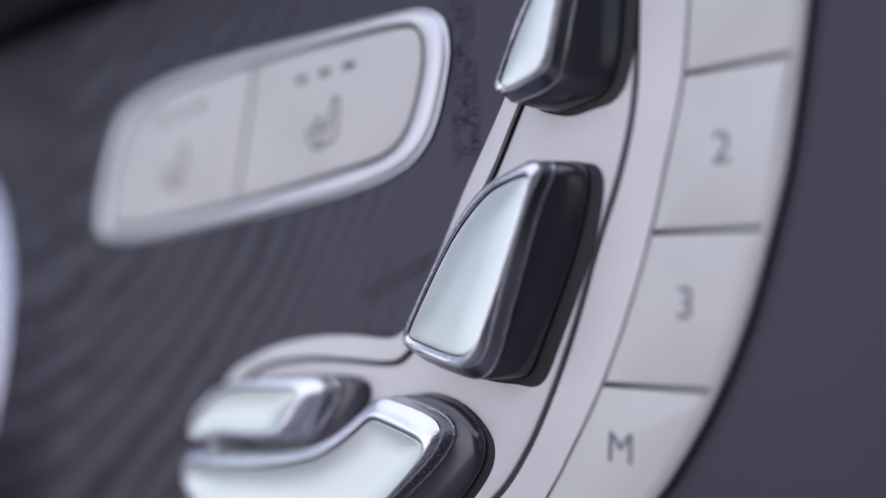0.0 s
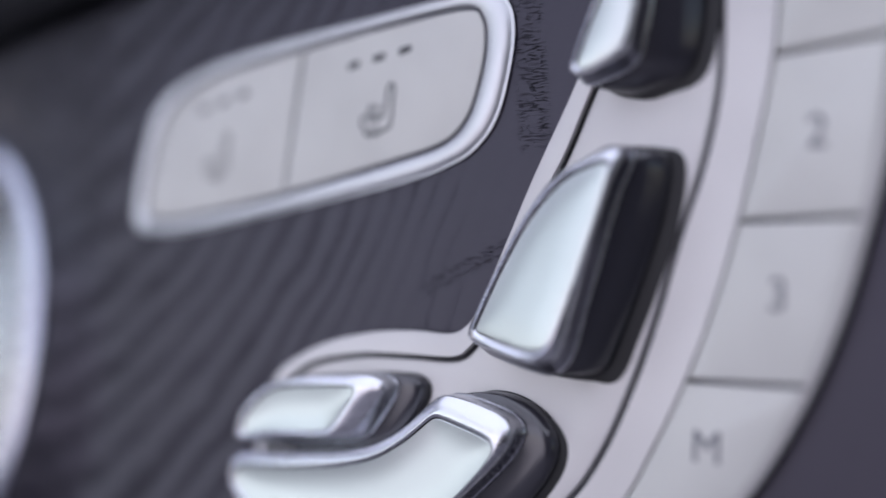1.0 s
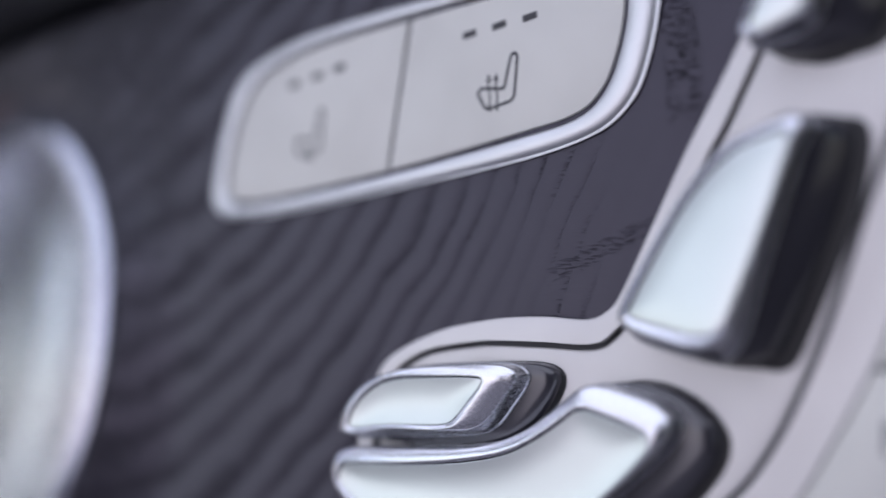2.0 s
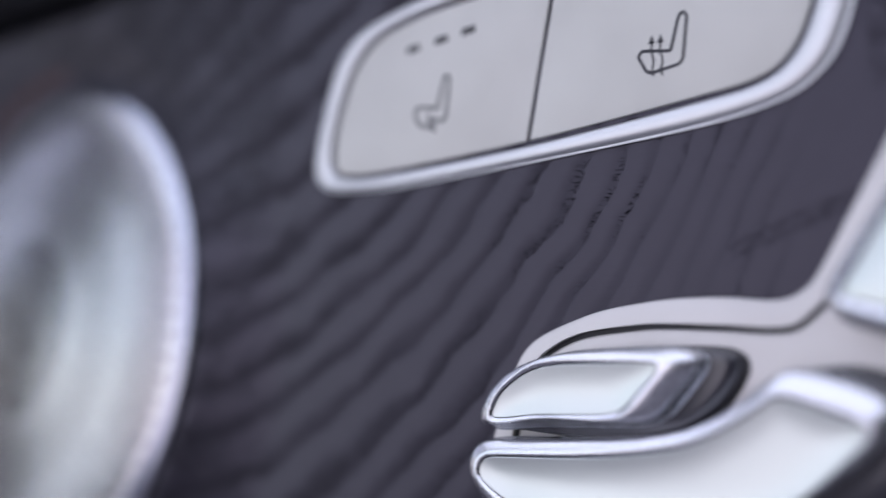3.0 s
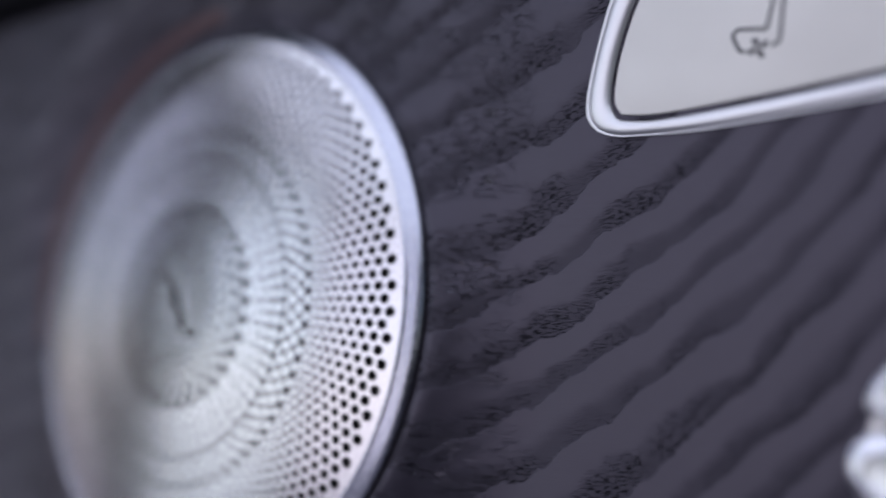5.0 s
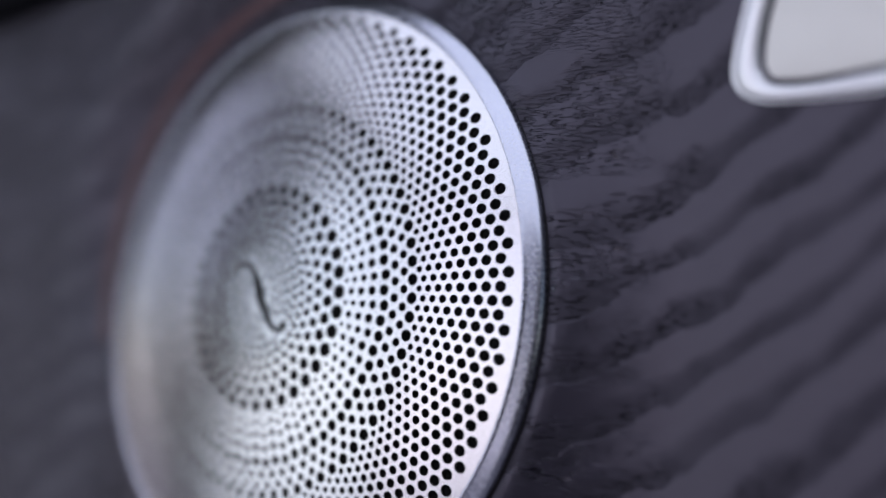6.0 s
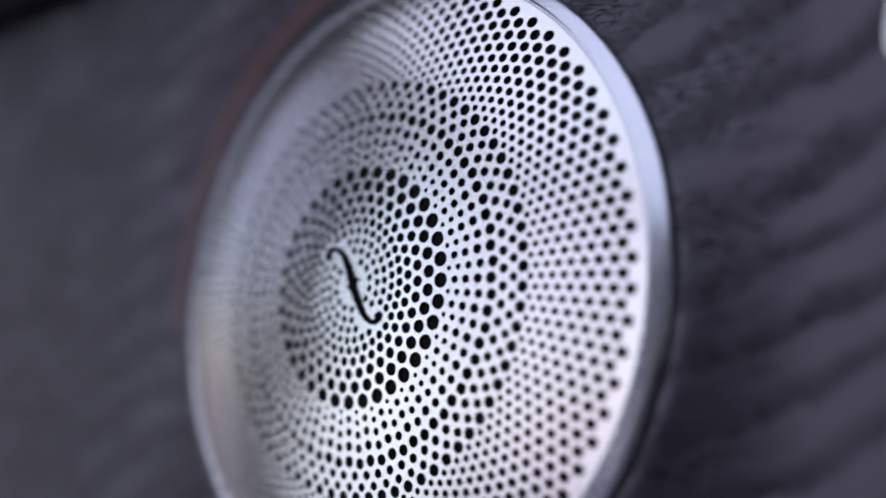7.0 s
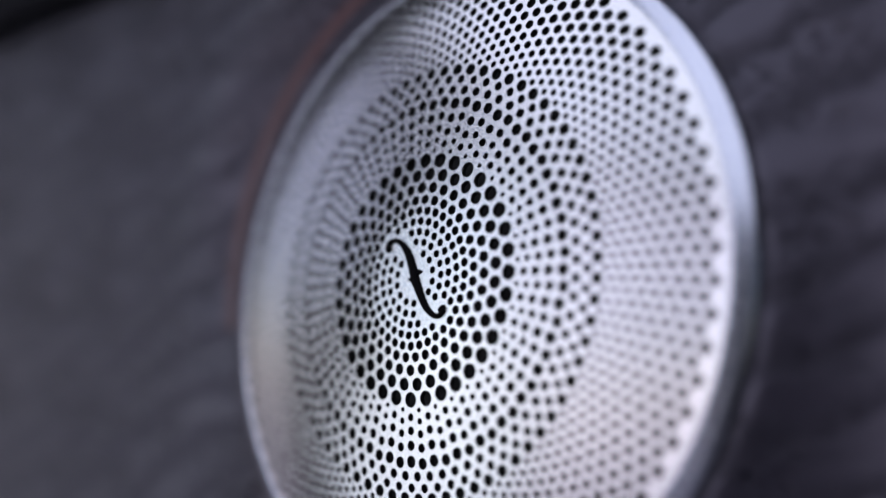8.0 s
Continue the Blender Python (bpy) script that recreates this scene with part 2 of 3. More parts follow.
def pillow(bm, loop, f, bulge, reach, step=0.9):
    """A filled, softly bulging surface inside the loop: bulge millimetres high at reach from its edge."""
    xs, ys = [p.x for p in loop], [p.y for p in loop]

    def gap(q):
        best = 1e9
        for a, b in zip(loop, loop[1:] + loop[:1]):
            e = b - a
            t = min(1.0, max(0.0, (q - a).dot(e) / max(1e-9, e.length_squared)))
            best = min(best, (q - a - e * t).length)
        return best

    pts = list(loop)
    rise = [0.0] * len(loop)
    y, odd = min(ys), 0
    while y < max(ys):
        x = min(xs) + odd * step / 2
        while x < max(xs):
            q = Vector((x, y))
            if inside(q, loop):
                g = gap(q)
                if g > step * 0.4:
                    pts.append(q)
                    s = min(1.0, g / reach)
                    rise.append(bulge * s * (2 - s))
            x += step
        y, odd = y + step * 0.87, 1 - odd
    n = len(loop)
    vs, _, tris, orig, *_ = delaunay_2d_cdt(pts, [(i, (i + 1) % n) for i in range(n)], [], 1, 1e-6)
    up = [bm.verts.new(place(p, f(p) + (rise[o[0]] if o else 0.0))) for p, o in zip(vs, orig)]
    for t in tris:
        bm.faces.new([up[i] for i in t])
    return bm


def rounded(bm, loop, low, high, r, steps=4, cap=True):
    """A raised pad: straight sides from low to high (height functions) with an edge rounded by r."""
    rings = [(loop, low)]
    for j in range(steps + 1):
        a = j / steps * math.pi / 2
        rings.append((inset(loop, r * (1 - math.cos(a))), (lambda k: lambda p: high(p) - r * (1 - k))(math.sin(a))))
    return loft(bm, rings, cap)


def holed(bm, outer, holes, f, low, r=0.3):
    """A plate with holes: its top at height f, sides down to low, a small bevel on the outer edge."""
    loops = [inset(outer, r)] + holes
    pts, edges = [], []
    for lp in loops:
        k = len(pts)
        pts += lp
        edges += [(k + i, k + (i + 1) % len(lp)) for i in range(len(lp))]
    vs, _, tris, *_ = delaunay_2d_cdt(pts, edges, [], 0, 1e-6)
    top = [bm.verts.new(place(p, f(p))) for p in vs]
    for t in tris:
        m = sum((vs[i] for i in t), Vector((0, 0))) / 3
        if inside(m, loops[0]) and not any(inside(m, h) for h in holes):
            bm.faces.new([top[i] for i in t])
    loft(bm, [(outer, low), (outer, lambda p: f(p) - r), (inset(outer, r * 0.3), lambda p: f(p) - r * 0.3), (loops[0], f)], cap=False)
    for h in holes:
        loft(bm, [(h[::-1], low), (h[::-1], f)], cap=False)
    return bm


def part(name, bm, material, parent=None, label="", sharp=40):
    bmesh.ops.remove_doubles(bm, verts=bm.verts, dist=2e-7)
    bmesh.ops.recalc_face_normals(bm, faces=bm.faces)
    me = bpy.data.meshes.new(name)
    bm.to_mesh(me)
    bm.free()
    me.materials.append(material)
    me.shade_smooth()
    me.set_sharp_from_angle(angle=radians(sharp))
    ob = new(name, me)
    if parent:
        ob.parent = parent
        ob.matrix_parent_inverse = parent.matrix_basis.inverted()
    if label:
        tagged(ob, label)
    return ob


def empty(name, label, category, at=(0, 0, 0), kind="", group=""):
    ob = new(name)
    ob.location = at
    ob.empty_display_size = 0.01
    return tagged(ob, label, category, group, kind)


def box(bm, x0, x1, y0, y1, z0, z1):
    v = [bm.verts.new((x, y, z)) for x in (x0, x1) for y in (y0, y1) for z in (z0, z1)]
    for f in ((0, 1, 3, 2), (4, 6, 7, 5), (0, 4, 5, 1), (2, 3, 7, 6), (0, 2, 6, 4), (1, 5, 7, 3)):
        bm.faces.new([v[i] for i in f])
    return bm


# ---- unseen cabin shell: plain lining with openings made up for the lamps ----
X0, X1, Y0, Y1, Z0, Z1, TH = -0.9, 1.1, -1.3, 0.03, -0.5, 0.6, 0.03


def wall(name, boxes, label, material=None):
    bm = bmesh.new()
    for b in boxes:
        box(bm, *b)
    return tagged(part(name, bm, material or LINING), label, "wall", kind="structure")


wall("wall_front", [(X0 - TH, X0, Y0, Y1, Z0, -0.425), (X0 - TH, X0, Y0, Y1, 0.53, Z1), (X0 - TH, X0, Y0, -1.25, -0.425, 0.53), (X0 - TH, X0, -0.02, Y1, -0.425, 0.53)], "unseen dark grey lining round the front lamp openings", DARK_LINING)
# unseen slanted bar, added to put a dark zone into the grille's reflection
bm = bmesh.new()
low, top = [(X0 + d, y, -0.425) for d, y in ((0.012, -0.44), (0.012, -0.22), (0.05, -0.24), (0.05, -0.42))], [(X0 + d, y, 0.53) for d, y in ((0.012, -0.80), (0.012, -0.46), (0.05, -0.48), (0.05, -0.78))]
low, top = [bm.verts.new(p) for p in low], [bm.verts.new(p) for p in top]
for i in range(4):
    bm.faces.new((low[i], low[(i + 1) % 4], top[(i + 1) % 4], top[i]))
bm.faces.new(low[::-1])
bm.faces.new(top)
tagged(part("pillar", bm, DARK_LINING), "unseen dark grey slanted bar before the two front lamps", "pillar", kind="structure")
wall("wall_side", [(X0, X1, Y0 - TH, Y0, Z0, -0.45), (X0, X1, Y0 - TH, Y0, 0.55, Z1), (X0, -0.85, Y0 - TH, Y0, -0.45, 0.55), (0.22, X1, Y0 - TH, Y0, -0.45, 0.55)], "unseen dark grey cabin lining with a side lamp opening", DARK_LINING)
wall("wall_back", [(X1, X1 + TH, Y0, Y1, Z0, -0.1), (X1, X1 + TH, Y0, Y1, 0.4, Z1), (X1, X1 + TH, Y0, -1.1, -0.1, 0.4), (X1, X1 + TH, -0.2, Y1, -0.1, 0.4)], "unseen dark grey cabin lining with a rear lamp opening", DARK_LINING)
wall("wall_door", [(X0, X1, Y1, Y1 + TH, Z0, Z1)], "plain grey door lining behind the trim")
wall("floor", [(X0 - TH, X1 + TH, Y0 - TH, Y1 + TH, Z0 - TH, Z0)], "plain grey cabin floor", FLOOR)
wall("ceiling", [(X0 - TH, X1 + TH, -0.12, Y1 + TH, Z1, Z1 + TH), (X0 - TH, X1 + TH, Y0 - TH, -1.25, Z1, Z1 + TH), (X0 - TH, -0.85, -1.25, -0.12, Z1, Z1 + TH), (0.75, X1 + TH, -1.25, -0.12, Z1, Z1 + TH)], "unseen plain grey roof lining with an opening for the top lamp")

# ---- wood trim of the door ----


def edge_z(x):
    """Height of the trim's upper edge, in millimetres."""
    return 58.5 + 0.105 * x


def trim_h(x, z):
    """The trim swells or dips to meet the tilted speaker rim, with a small step next to it."""
    r = math.hypot(x, z)
    seat = 8.08 + 0.0682 * x - 0.0964 * z - 6.75
    t = min(1.0, max(0.0, (62 - r) / 15.8))
    s = t * t if t < 0.94 else 1 - 0.1164 * math.exp(-(t - 0.94) / 0.06)
    return (seat - 0.3 * (1 - min(1.0, max(0.0, (46.6 - r) / 0.8)))) * s


def door_trim():
    bm = bmesh.new()
    near = lambda a, b, k: [a + (b - a) * i / k for i in range(k)]
    xs = near(-420, -70, 14) + near(-70, -56, 14) + near(-56, 56, 260) + near(56, 70, 14) + near(70, 520, 24)
    rows = []
    for x in xs:
        top = edge_z(x)
        zs = [-240, -160, -100] + near(-70, top - 2, 300) + [top - 2]
        col = [(p, trim_h(x, p)) for p in zs]
        h = trim_h(x, top - 2)
        col += [(top - 0.6, h - 0.6), (top, h - 2.0), (top, h - 30)]
        rows.append([bm.verts.new((x * MM, -b * MM, a * MM)) for a, b in col])
    for a, b in zip(rows, rows[1:]):
        for k in range(len(a) - 1):
            bm.faces.new((a[k], a[k + 1], b[k + 1], b[k]))
    return tagged(part("door_trim", bm, WOOD), "dark open-pore wood trim panel with wavy satin grain", "door trim", kind="structure")


door_trim()


def upper_pad():
    """Dark padded upper door above the trim: a rounded roll along its edge."""
    bm = bmesh.new()
    rows = []
    prof = [(-28, -1.5), (-2, 0.5), (3, 0.2), (8, 1.5), (13, 5), (16, 12), (17, 24), (15, 60), (10, 140), (-28, 140)]
    prof = [Vector(p) for p in prof]
    for x in range(-420, 521, 20):
        h = trim_h(x, edge_z(x))
        rows.append([bm.verts.new((x * MM, -(p.x + h) * MM, (edge_z(x) + 1.5 + p.y) * MM)) for p in prof])
    for a, b in zip(rows, rows[1:]):
        for i in range(len(prof)):
            j = (i + 1) % len(prof)
            bm.faces.new((a[i], a[j], b[j], b[i]))
    bm.faces.new(rows[0])
    bm.faces.new(rows[-1])
    return tagged(part("upper_door_pad", bm, LEATHER, sharp=60), "black leather padding along the top of the door", "door padding", kind="structure")


upper_pad()

# ---- speaker grille ----
GC, GN = Vector((-0.41, -8.08, 0)), Vector((-0.0677, -0.9931, 0.0957)).normalized()
GX = Vector((1, 0, 0)) - GN * GN.x
GX.normalize()
GZ = GX.cross(-GN)
GZ = GZ if GZ.z > 0 else -GZ


def grille_point(r, a, h):
    """Polar millimetres in the grille's own plane, h along its axis from the middle of the dome."""
    return (GC + GX * (r * math.cos(a)) + GZ * (r * math.sin(a)) + GN * h) * MM


# slope of the pressed plate: level in the middle, then a cone that curls down towards its edge
SLOPE_R = (0, 7, 10, 13, 16, 21, 27, 33, 38, 42, 46)
SLOPE = (0, -0.01, -0.07, -0.1, -0.1, -0.1, -0.11, -0.18, -0.26, -0.32, -0.36)
DOME_R = np.linspace(0, 46, 461)
DOME_H = np.concatenate(([0], np.cumsum(np.interp((DOME_R[1:] + DOME_R[:-1]) / 2, SLOPE_R, SLOPE) * 0.1)))


def dome(r):
    return float(np.interp(r, DOME_R, DOME_H))


def ring_mesh(profile, n=160):
    """A turned ring: profile points (radius, height) go round the axis."""
    bm = bmesh.new()
    rows = [[bm.verts.new(grille_point(r, 2 * math.pi * i / n, h)) for r, h in profile] for i in range(n)]
    for a, b in zip(rows, rows[1:] + rows[:1]):
        for i in range(len(profile) - 1):
            bm.faces.new((a[i], a[i + 1], b[i + 1], b[i]))
    return bm


def grille_holes():
    """Radius, angle and diameter of every hole, ring by ring."""
    out, first = [], math.radians(3.15)
    ring = lambda r, n, d, a: [(r, i * math.tau / n + a, d) for i in range(n)]
    for r, n, d, a in ((3.2, 14, 0.96, 18.5), (4.57, 20, 0.98, 5.3), (5.87, 26, 1.02, 7.0), (7.22, 32, 1.06, 10.8)):
        out += ring(r, n, d, math.radians(a))
    # five staggered rings that grow outwards
    for k, (r, d) in enumerate(((8.55, 1.16), (9.95, 1.28), (11.53, 1.44), (13.27, 1.68), (15.13, 1.96))):
        out += ring(r, 36, d, first + math.radians(5 * (k % 2)))
    # pairs of rings, the second a little further out and finer
    out += ring(16.39, 36, 0.64, first + math.radians(5))
    for r, d, r2, d2 in ((17.26, 0.98, 17.77, 0.82), (18.9, 1.1, 19.31, 1.0), (20.71, 1.26, 21.01, 1.16), (22.65, 1.52, 22.89, 1.46)):
        out += ring(r, 36, d, first) + ring(r2, 36, d2, first + math.radians(5))
    for r, d, a in ((24.41, 1.22, 2.5), (25.83, 1.16, 0), (27.15, 1.54, 2.5)):
        out += ring(r, 72, d, first + math.radians(a))
    # sixteen rings that grow towards the edge
    for k in range(16):
        s = k / 15
        out += ring(28.2 + 12.23 * (0.82 * s + 0.18 * s * s), 72, 0.84 + 0.66 * s, first + math.radians(2.5 * (k % 2)))
    return out


EMBLEM = [(-5.03, 3.51), (-5.44, 4.03), (-5.08, 4.54), (-4.26, 4.74), (-3.27, 4.57), (-2.32, 3.9), (-1.43, 2.88), (-0.6, 1.44), (0.28, -0.35), (1.32, -1.97), (2.43, -3.5), (3.44, -4.32), (4.37, -4.71), (5.13, -4.55), (5.55, -4.13), (5.19, -3.58)]


def in_emblem(x, z, d):
    q = Vector((x, z))
    return min((q - p).length for p in smooth_open(EMBLEM, 5)) < 0.75 + d / 2


def speaker_grille():
    thing = empty("speaker_grille", "round brushed silver speaker grille with graded holes on wood trim", "speaker grille", GC * MM)
    bm = bmesh.new()
    pts, edges, owner, sides = [], [], [], 12
    holes = [h for h in grille_holes() if not in_emblem(h[0] * math.cos(h[1]), h[0] * math.sin(h[1]), h[2])]
    edge_n = 200
    for i in range(edge_n):
        a = math.tau * i / edge_n
        pts.append(Vector((42.15 * math.cos(a), 42.15 * math.sin(a))))
        owner.append(-1)
        edges.append((i, (i + 1) % edge_n))
    for k, (r, a, d) in enumerate(holes):
        first = len(pts)
        c = Vector((r * math.cos(a), r * math.sin(a)))
        for j in range(sides):
            b = math.tau * j / sides + a
            pts.append(c + Vector((math.cos(b), math.sin(b))) * (d / 2))
            owner.append(k)
            edges.append((first + j, first + (j + 1) % sides))
    for r, n in ((2.0, 8), (0.8, 5)):
        for i in range(n):
            pts.append(Vector((r * math.cos(math.tau * i / n), r * math.sin(math.tau * i / n))))
            owner.append(-2)
    vs, _, tris, orig, *_ = delaunay_2d_cdt(pts, edges, [], 0, 1e-7)
    own = [owner[o[0]] if o else -3 for o in orig]

    def lift(p, drop=0.0):
        r = p.length
        return (GC + GX * p.x + GZ * p.y + GN * (dome(r) - drop)) * MM

    top = [bm.verts.new(lift(p)) for p in vs]
    for t in tris:
        k = own[t[0]]
        if k >= 0 and own[t[1]] == k and own[t[2]] == k:
            continue
        bm.faces.new([top[i] for i in t])
    plate = part("perforated_dome", bm, GRILLE, thing, sharp=60)
    # walls of the holes, with the shade inside them painted black
    bm = bmesh.new()
    for r, a, d in holes:
        c = Vector((r * math.cos(a), r * math.sin(a)))
        up, low = [], []
        for j in range(sides):
            b = math.tau * j / sides + a
            p = c + Vector((math.cos(b), math.sin(b))) * (d / 2)
            up.append(bm.verts.new(lift(p)))
            low.append(bm.verts.new(lift(p, 0.7)))
        for j in range(sides):
            bm.faces.new((up[j], low[j], low[(j + 1) % sides], up[(j + 1) % sides]))
    tagged(part("shaded_hole_walls", bm, DARK, plate), kind="stuff")
    # black cloth behind the holes
    part("acoustic_cloth", ring_mesh([(0.05, -1.6), (20, -2.8), (34, -4.2), (42.4, -6.6)]), DARK, thing, "black acoustic cloth behind the holes")
    rim = [(42.05, -6.5), (42.08, -5.2), (42.12, -4.98), (42.2, -4.9), (42.32, -4.88), (42.44, -4.92), (42.54, -5.0), (42.64, -5.08), (42.8, -5.16), (43.2, -5.36), (43.6, -5.56), (43.9, -5.71), (44.1, -5.82), (44.28, -5.93), (44.42, -6.05), (44.52, -6.2), (44.57, -6.4), (44.57, -6.9), (44.4, -7.1), (44.0, -7.3)]
    part("rim", ring_mesh(rim), RIM, thing, "brushed silver rim")
    part("shadow_gap", ring_mesh([(44.1, -6.7), (44.75, -6.8), (44.74, -8.2), (30.0, -8.2)]), DARK, thing, "black gap under the rim")
    # added glowing strip: the red reflection on the trim beside the rim
    bm = bmesh.new()
    rows = []
    for i in range(48):
        a = math.radians(96 + 2 * i)
        ring = [(r * math.cos(a) + GC.x, r * math.sin(a) + GC.z, d) for r, d in ((46.6, -0.2), (46.7, 0.05), (48.5, 0.05), (48.6, -0.2))]
        rows.append([bm.verts.new((x * MM, -(trim_h(x, z) + d) * MM, z * MM)) for x, z, d in ring])
    for a, b in zip(rows, rows[1:]):
        for i in range(3):
            bm.faces.new((a[i], a[i + 1], b[i + 1], b[i]))
    part("red_reflection_strip", bm, GLOW, thing, "added faint red strip for the red reflection beside the rim")
    # curved sound-hole emblem with a small crossbar
    bm = bmesh.new()
    line = smooth_open(EMBLEM, 6)
    k = len(line)
    left, right = [], []
    for i, p in enumerate(line):
        t = (line[min(i + 1, k - 1)] - line[max(i - 1, 0)]).normalized()
        s = i / (k - 1)
        w = 0.30 + 0.30 * math.exp(-((s - 0.5) / 0.16) ** 2) + 0.22 * math.exp(-((s - 0.02) / 0.05) ** 2) + 0.26 * math.exp(-((s - 0.98) / 0.05) ** 2)
        n = Vector((-t.y, t.x))
        left.append(p + n * w)
        right.append(p - n * w)
    rows = []
    for l, r in zip(left, right):
        rows.append([bm.verts.new(lift(q, d)) for q, d in ((l, 0.3), (l, -0.22), (l.lerp(r, 0.3), -0.34), (l.lerp(r, 0.7), -0.34), (r, -0.22), (r, 0.3))])
    for a, b in zip(rows, rows[1:]):
        for i in range(5):
            bm.faces.new((a[i], a[i + 1], b[i + 1], b[i]))
    bm.faces.new(rows[0])
    bm.faces.new(rows[-1])
    for sgn in (-1, 1):
        tri = [Vector((0.1 + 0.5 * sgn, 0.28 + 0.5 * sgn + 0.3)), Vector((0.1 + 0.5 * sgn, 0.28 + 0.5 * sgn - 0.4)), Vector((0.1 + 1.15 * sgn, 0.32 + 0.5 * sgn))]
        lowv, upv = [bm.verts.new(lift(q, 0.3)) for q in tri], [bm.verts.new(lift(q, -0.25)) for q in tri]
        bm.faces.new(upv)
        for i in range(3):
            bm.faces.new((lowv[i], lowv[(i + 1) % 3], upv[(i + 1) % 3], upv[i]))
    part("emblem", bm, EMBLEM_BLACK, thing, "black curved sound-hole emblem")
    return thing


speaker_grille()

# ---- seat heating and ventilation switch ----


def ribbon(bm, line, width, h, closed=False):
    """A printed line: a strip along the points, a hair above the surface."""
    k = len(line)
    left, right = [], []
    for i in range(k):
        a, b = (line[i - 1], line[(i + 1) % k]) if closed else (line[max(i - 1, 0)], line[min(i + 1, k - 1)])
        t = (b - a).normalized()
        n = Vector((-t.y, t.x)) * (width / 2)
        left.append([bm.verts.new(place(line[i] + n, g)) for g in (h - 0.03, h)])
        right.append([bm.verts.new(place(line[i] - n, g)) for g in (h - 0.03, h)])
    for i in range(k if closed else k - 1):
        j = (i + 1) % k
        bm.faces.new((left[i][1], left[j][1], right[j][1], right[i][1]))
        bm.faces.new((left[i][0], left[j][0], left[j][1], left[i][1]))
        bm.faces.new((right[i][0], right[i][1], right[j][1], right[j][0]))
    return bm


def printed(pts, n=5, closed=False):
    return smooth_open(pts, n) if not closed else smooth_loop(pts, n)


def seat_switch():
    thing = empty("seat_heating_switch", "silver two-button seat climate switch in a satin chrome frame", "switch", (0.106, 0, 0.038))
    outer = ccw(smooth_loop([(65.6, 26.6), (66.7, 24.0), (69.3, 22.8), (73, 22.6), (83.2, 23.0), (104.5, 25.6), (127.8, 28.8), (138.5, 31.3), (143.2, 34.1), (145.8, 38), (147.4, 44.5), (147.5, 49), (146, 52.1), (142.4, 53.6), (137, 53.6), (114, 52.2), (100, 51.3), (86.2, 49.7), (77.6, 47.5), (72.1, 44.8), (68.9, 40.4), (66.6, 32.5)], 6))
    inner = ccw(smooth_loop([(69.0, 28), (69.6, 25.6), (71.5, 24.6), (79.6, 24.8), (104.2, 27.9), (127.5, 31.8), (136.3, 33.7), (140.2, 36.6), (142.2, 41), (143.2, 46.5), (142.3, 50.3), (139, 51.8), (126, 51.3), (108, 50), (90, 48.3), (80, 46), (75, 43.3), (72, 39.2), (69.8, 33)], 6))
    bm = bmesh.new()
    k = 160
    ro, ri = even(outer, k), even(inner, k)
    ri = align(ro, ri)
    mix = lambda s: [a.lerp(b, s) for a, b in zip(ro, ri)]
    prof = ((0.06, 0.26), (0, 0.28), (0, 0.34), (0.03, 0.38), (0.08, 0.39), (0.11, 0.36), (0.17, 0.54), (0.26, 0.74), (0.42, 0.86), (0.58, 0.87), (0.74, 0.80), (0.88, 0.66), (0.97, 0.48), (1.0, 0.3), (1.0, -1))
    loft(bm, [(mix(u), flat(h)) for u, h in prof], cap=False)
    part("frame", bm, FRAME, thing, "satin chrome frame")
    # black strip that paints the thin shadow line under the frame's edge
    bm = bmesh.new()
    loft(bm, [(mix(0.05), flat(-1)), (mix(0.05), flat(0.3)), (mix(0.5), flat(0.3))], cap=False)
    part("foot", bm, DARK, thing, "black strip painted as shadow under the frame")
    bm = bmesh.new()
    loft(bm, [(inset(inner, -0.4), flat(-1.1)), (inset(inner, -0.3), flat(-0.6))])
    part("base_plate", bm, DARK, thing, "black gap round the buttons")
    p, d = Vector((104.25, 27.9)), Vector((3.45, 22.1)).normalized()
    side = Vector((d.y, -d.x))
    keys = []
    for s, label in ((-1, "pale silver button with a ventilated seat symbol"), (1, "pale silver button with a heated seat symbol")):
        lp = clip(inset(inner, 0.56), p + side * (0.27 * s), side * s)
        lp = [q + Vector((0, 0.12)) for q in ccw(resample(lp, 0.8))]
        bm = bmesh.new()
        rounded(bm, lp, flat(-0.8), flat(0.35), 0.22, 3)
        keys.append(part("button", bm, KEY, thing, label))
    for key, dots in ((keys[0], ((84.1, 42.6), (89.1, 43.4), (93.8, 44.2))), (keys[1], ((118.5, 46.2), (123.5, 46.8), (128.5, 47.3)))):
        for x, z in dots:
            bm = bmesh.new()
            lp = [Vector((x + a * 0.985 - b * 0.17, z + a * 0.17 + b * 0.985)) for a, b in ((-1.15, -0.47), (1.15, -0.47), (1.15, 0.47), (-1.15, 0.47))]
            rounded(bm, ccw(resample(lp, 0.3)), flat(0.2), flat(0.40), 0.03, 2)
            part("indicator_window", bm, PRINT, key, "dark indicator window")
    w = 0.42
    # heated seat: closed outline and two rising arrows
    bm = bmesh.new()
    ribbon(bm, corner_loop([(124.7, 38.4), (125.6, 42.5), (126.1, 43.0), (126.7, 42.5), (126.4, 37.3), (125.9, 36.7), (122.1, 35.9), (121.5, 36.2), (120.3, 38.0), (120.8, 38.7)]), w, 0.39, True)
    for x in (122.2, 123.4):
        ribbon(bm, printed([(x + 0.35, 35.5), (x + 0.1, 36.3), (x + 0.25, 37.4), (x - 0.1, 38.5), (x - 0.1, 39.8)]), 0.26, 0.395)
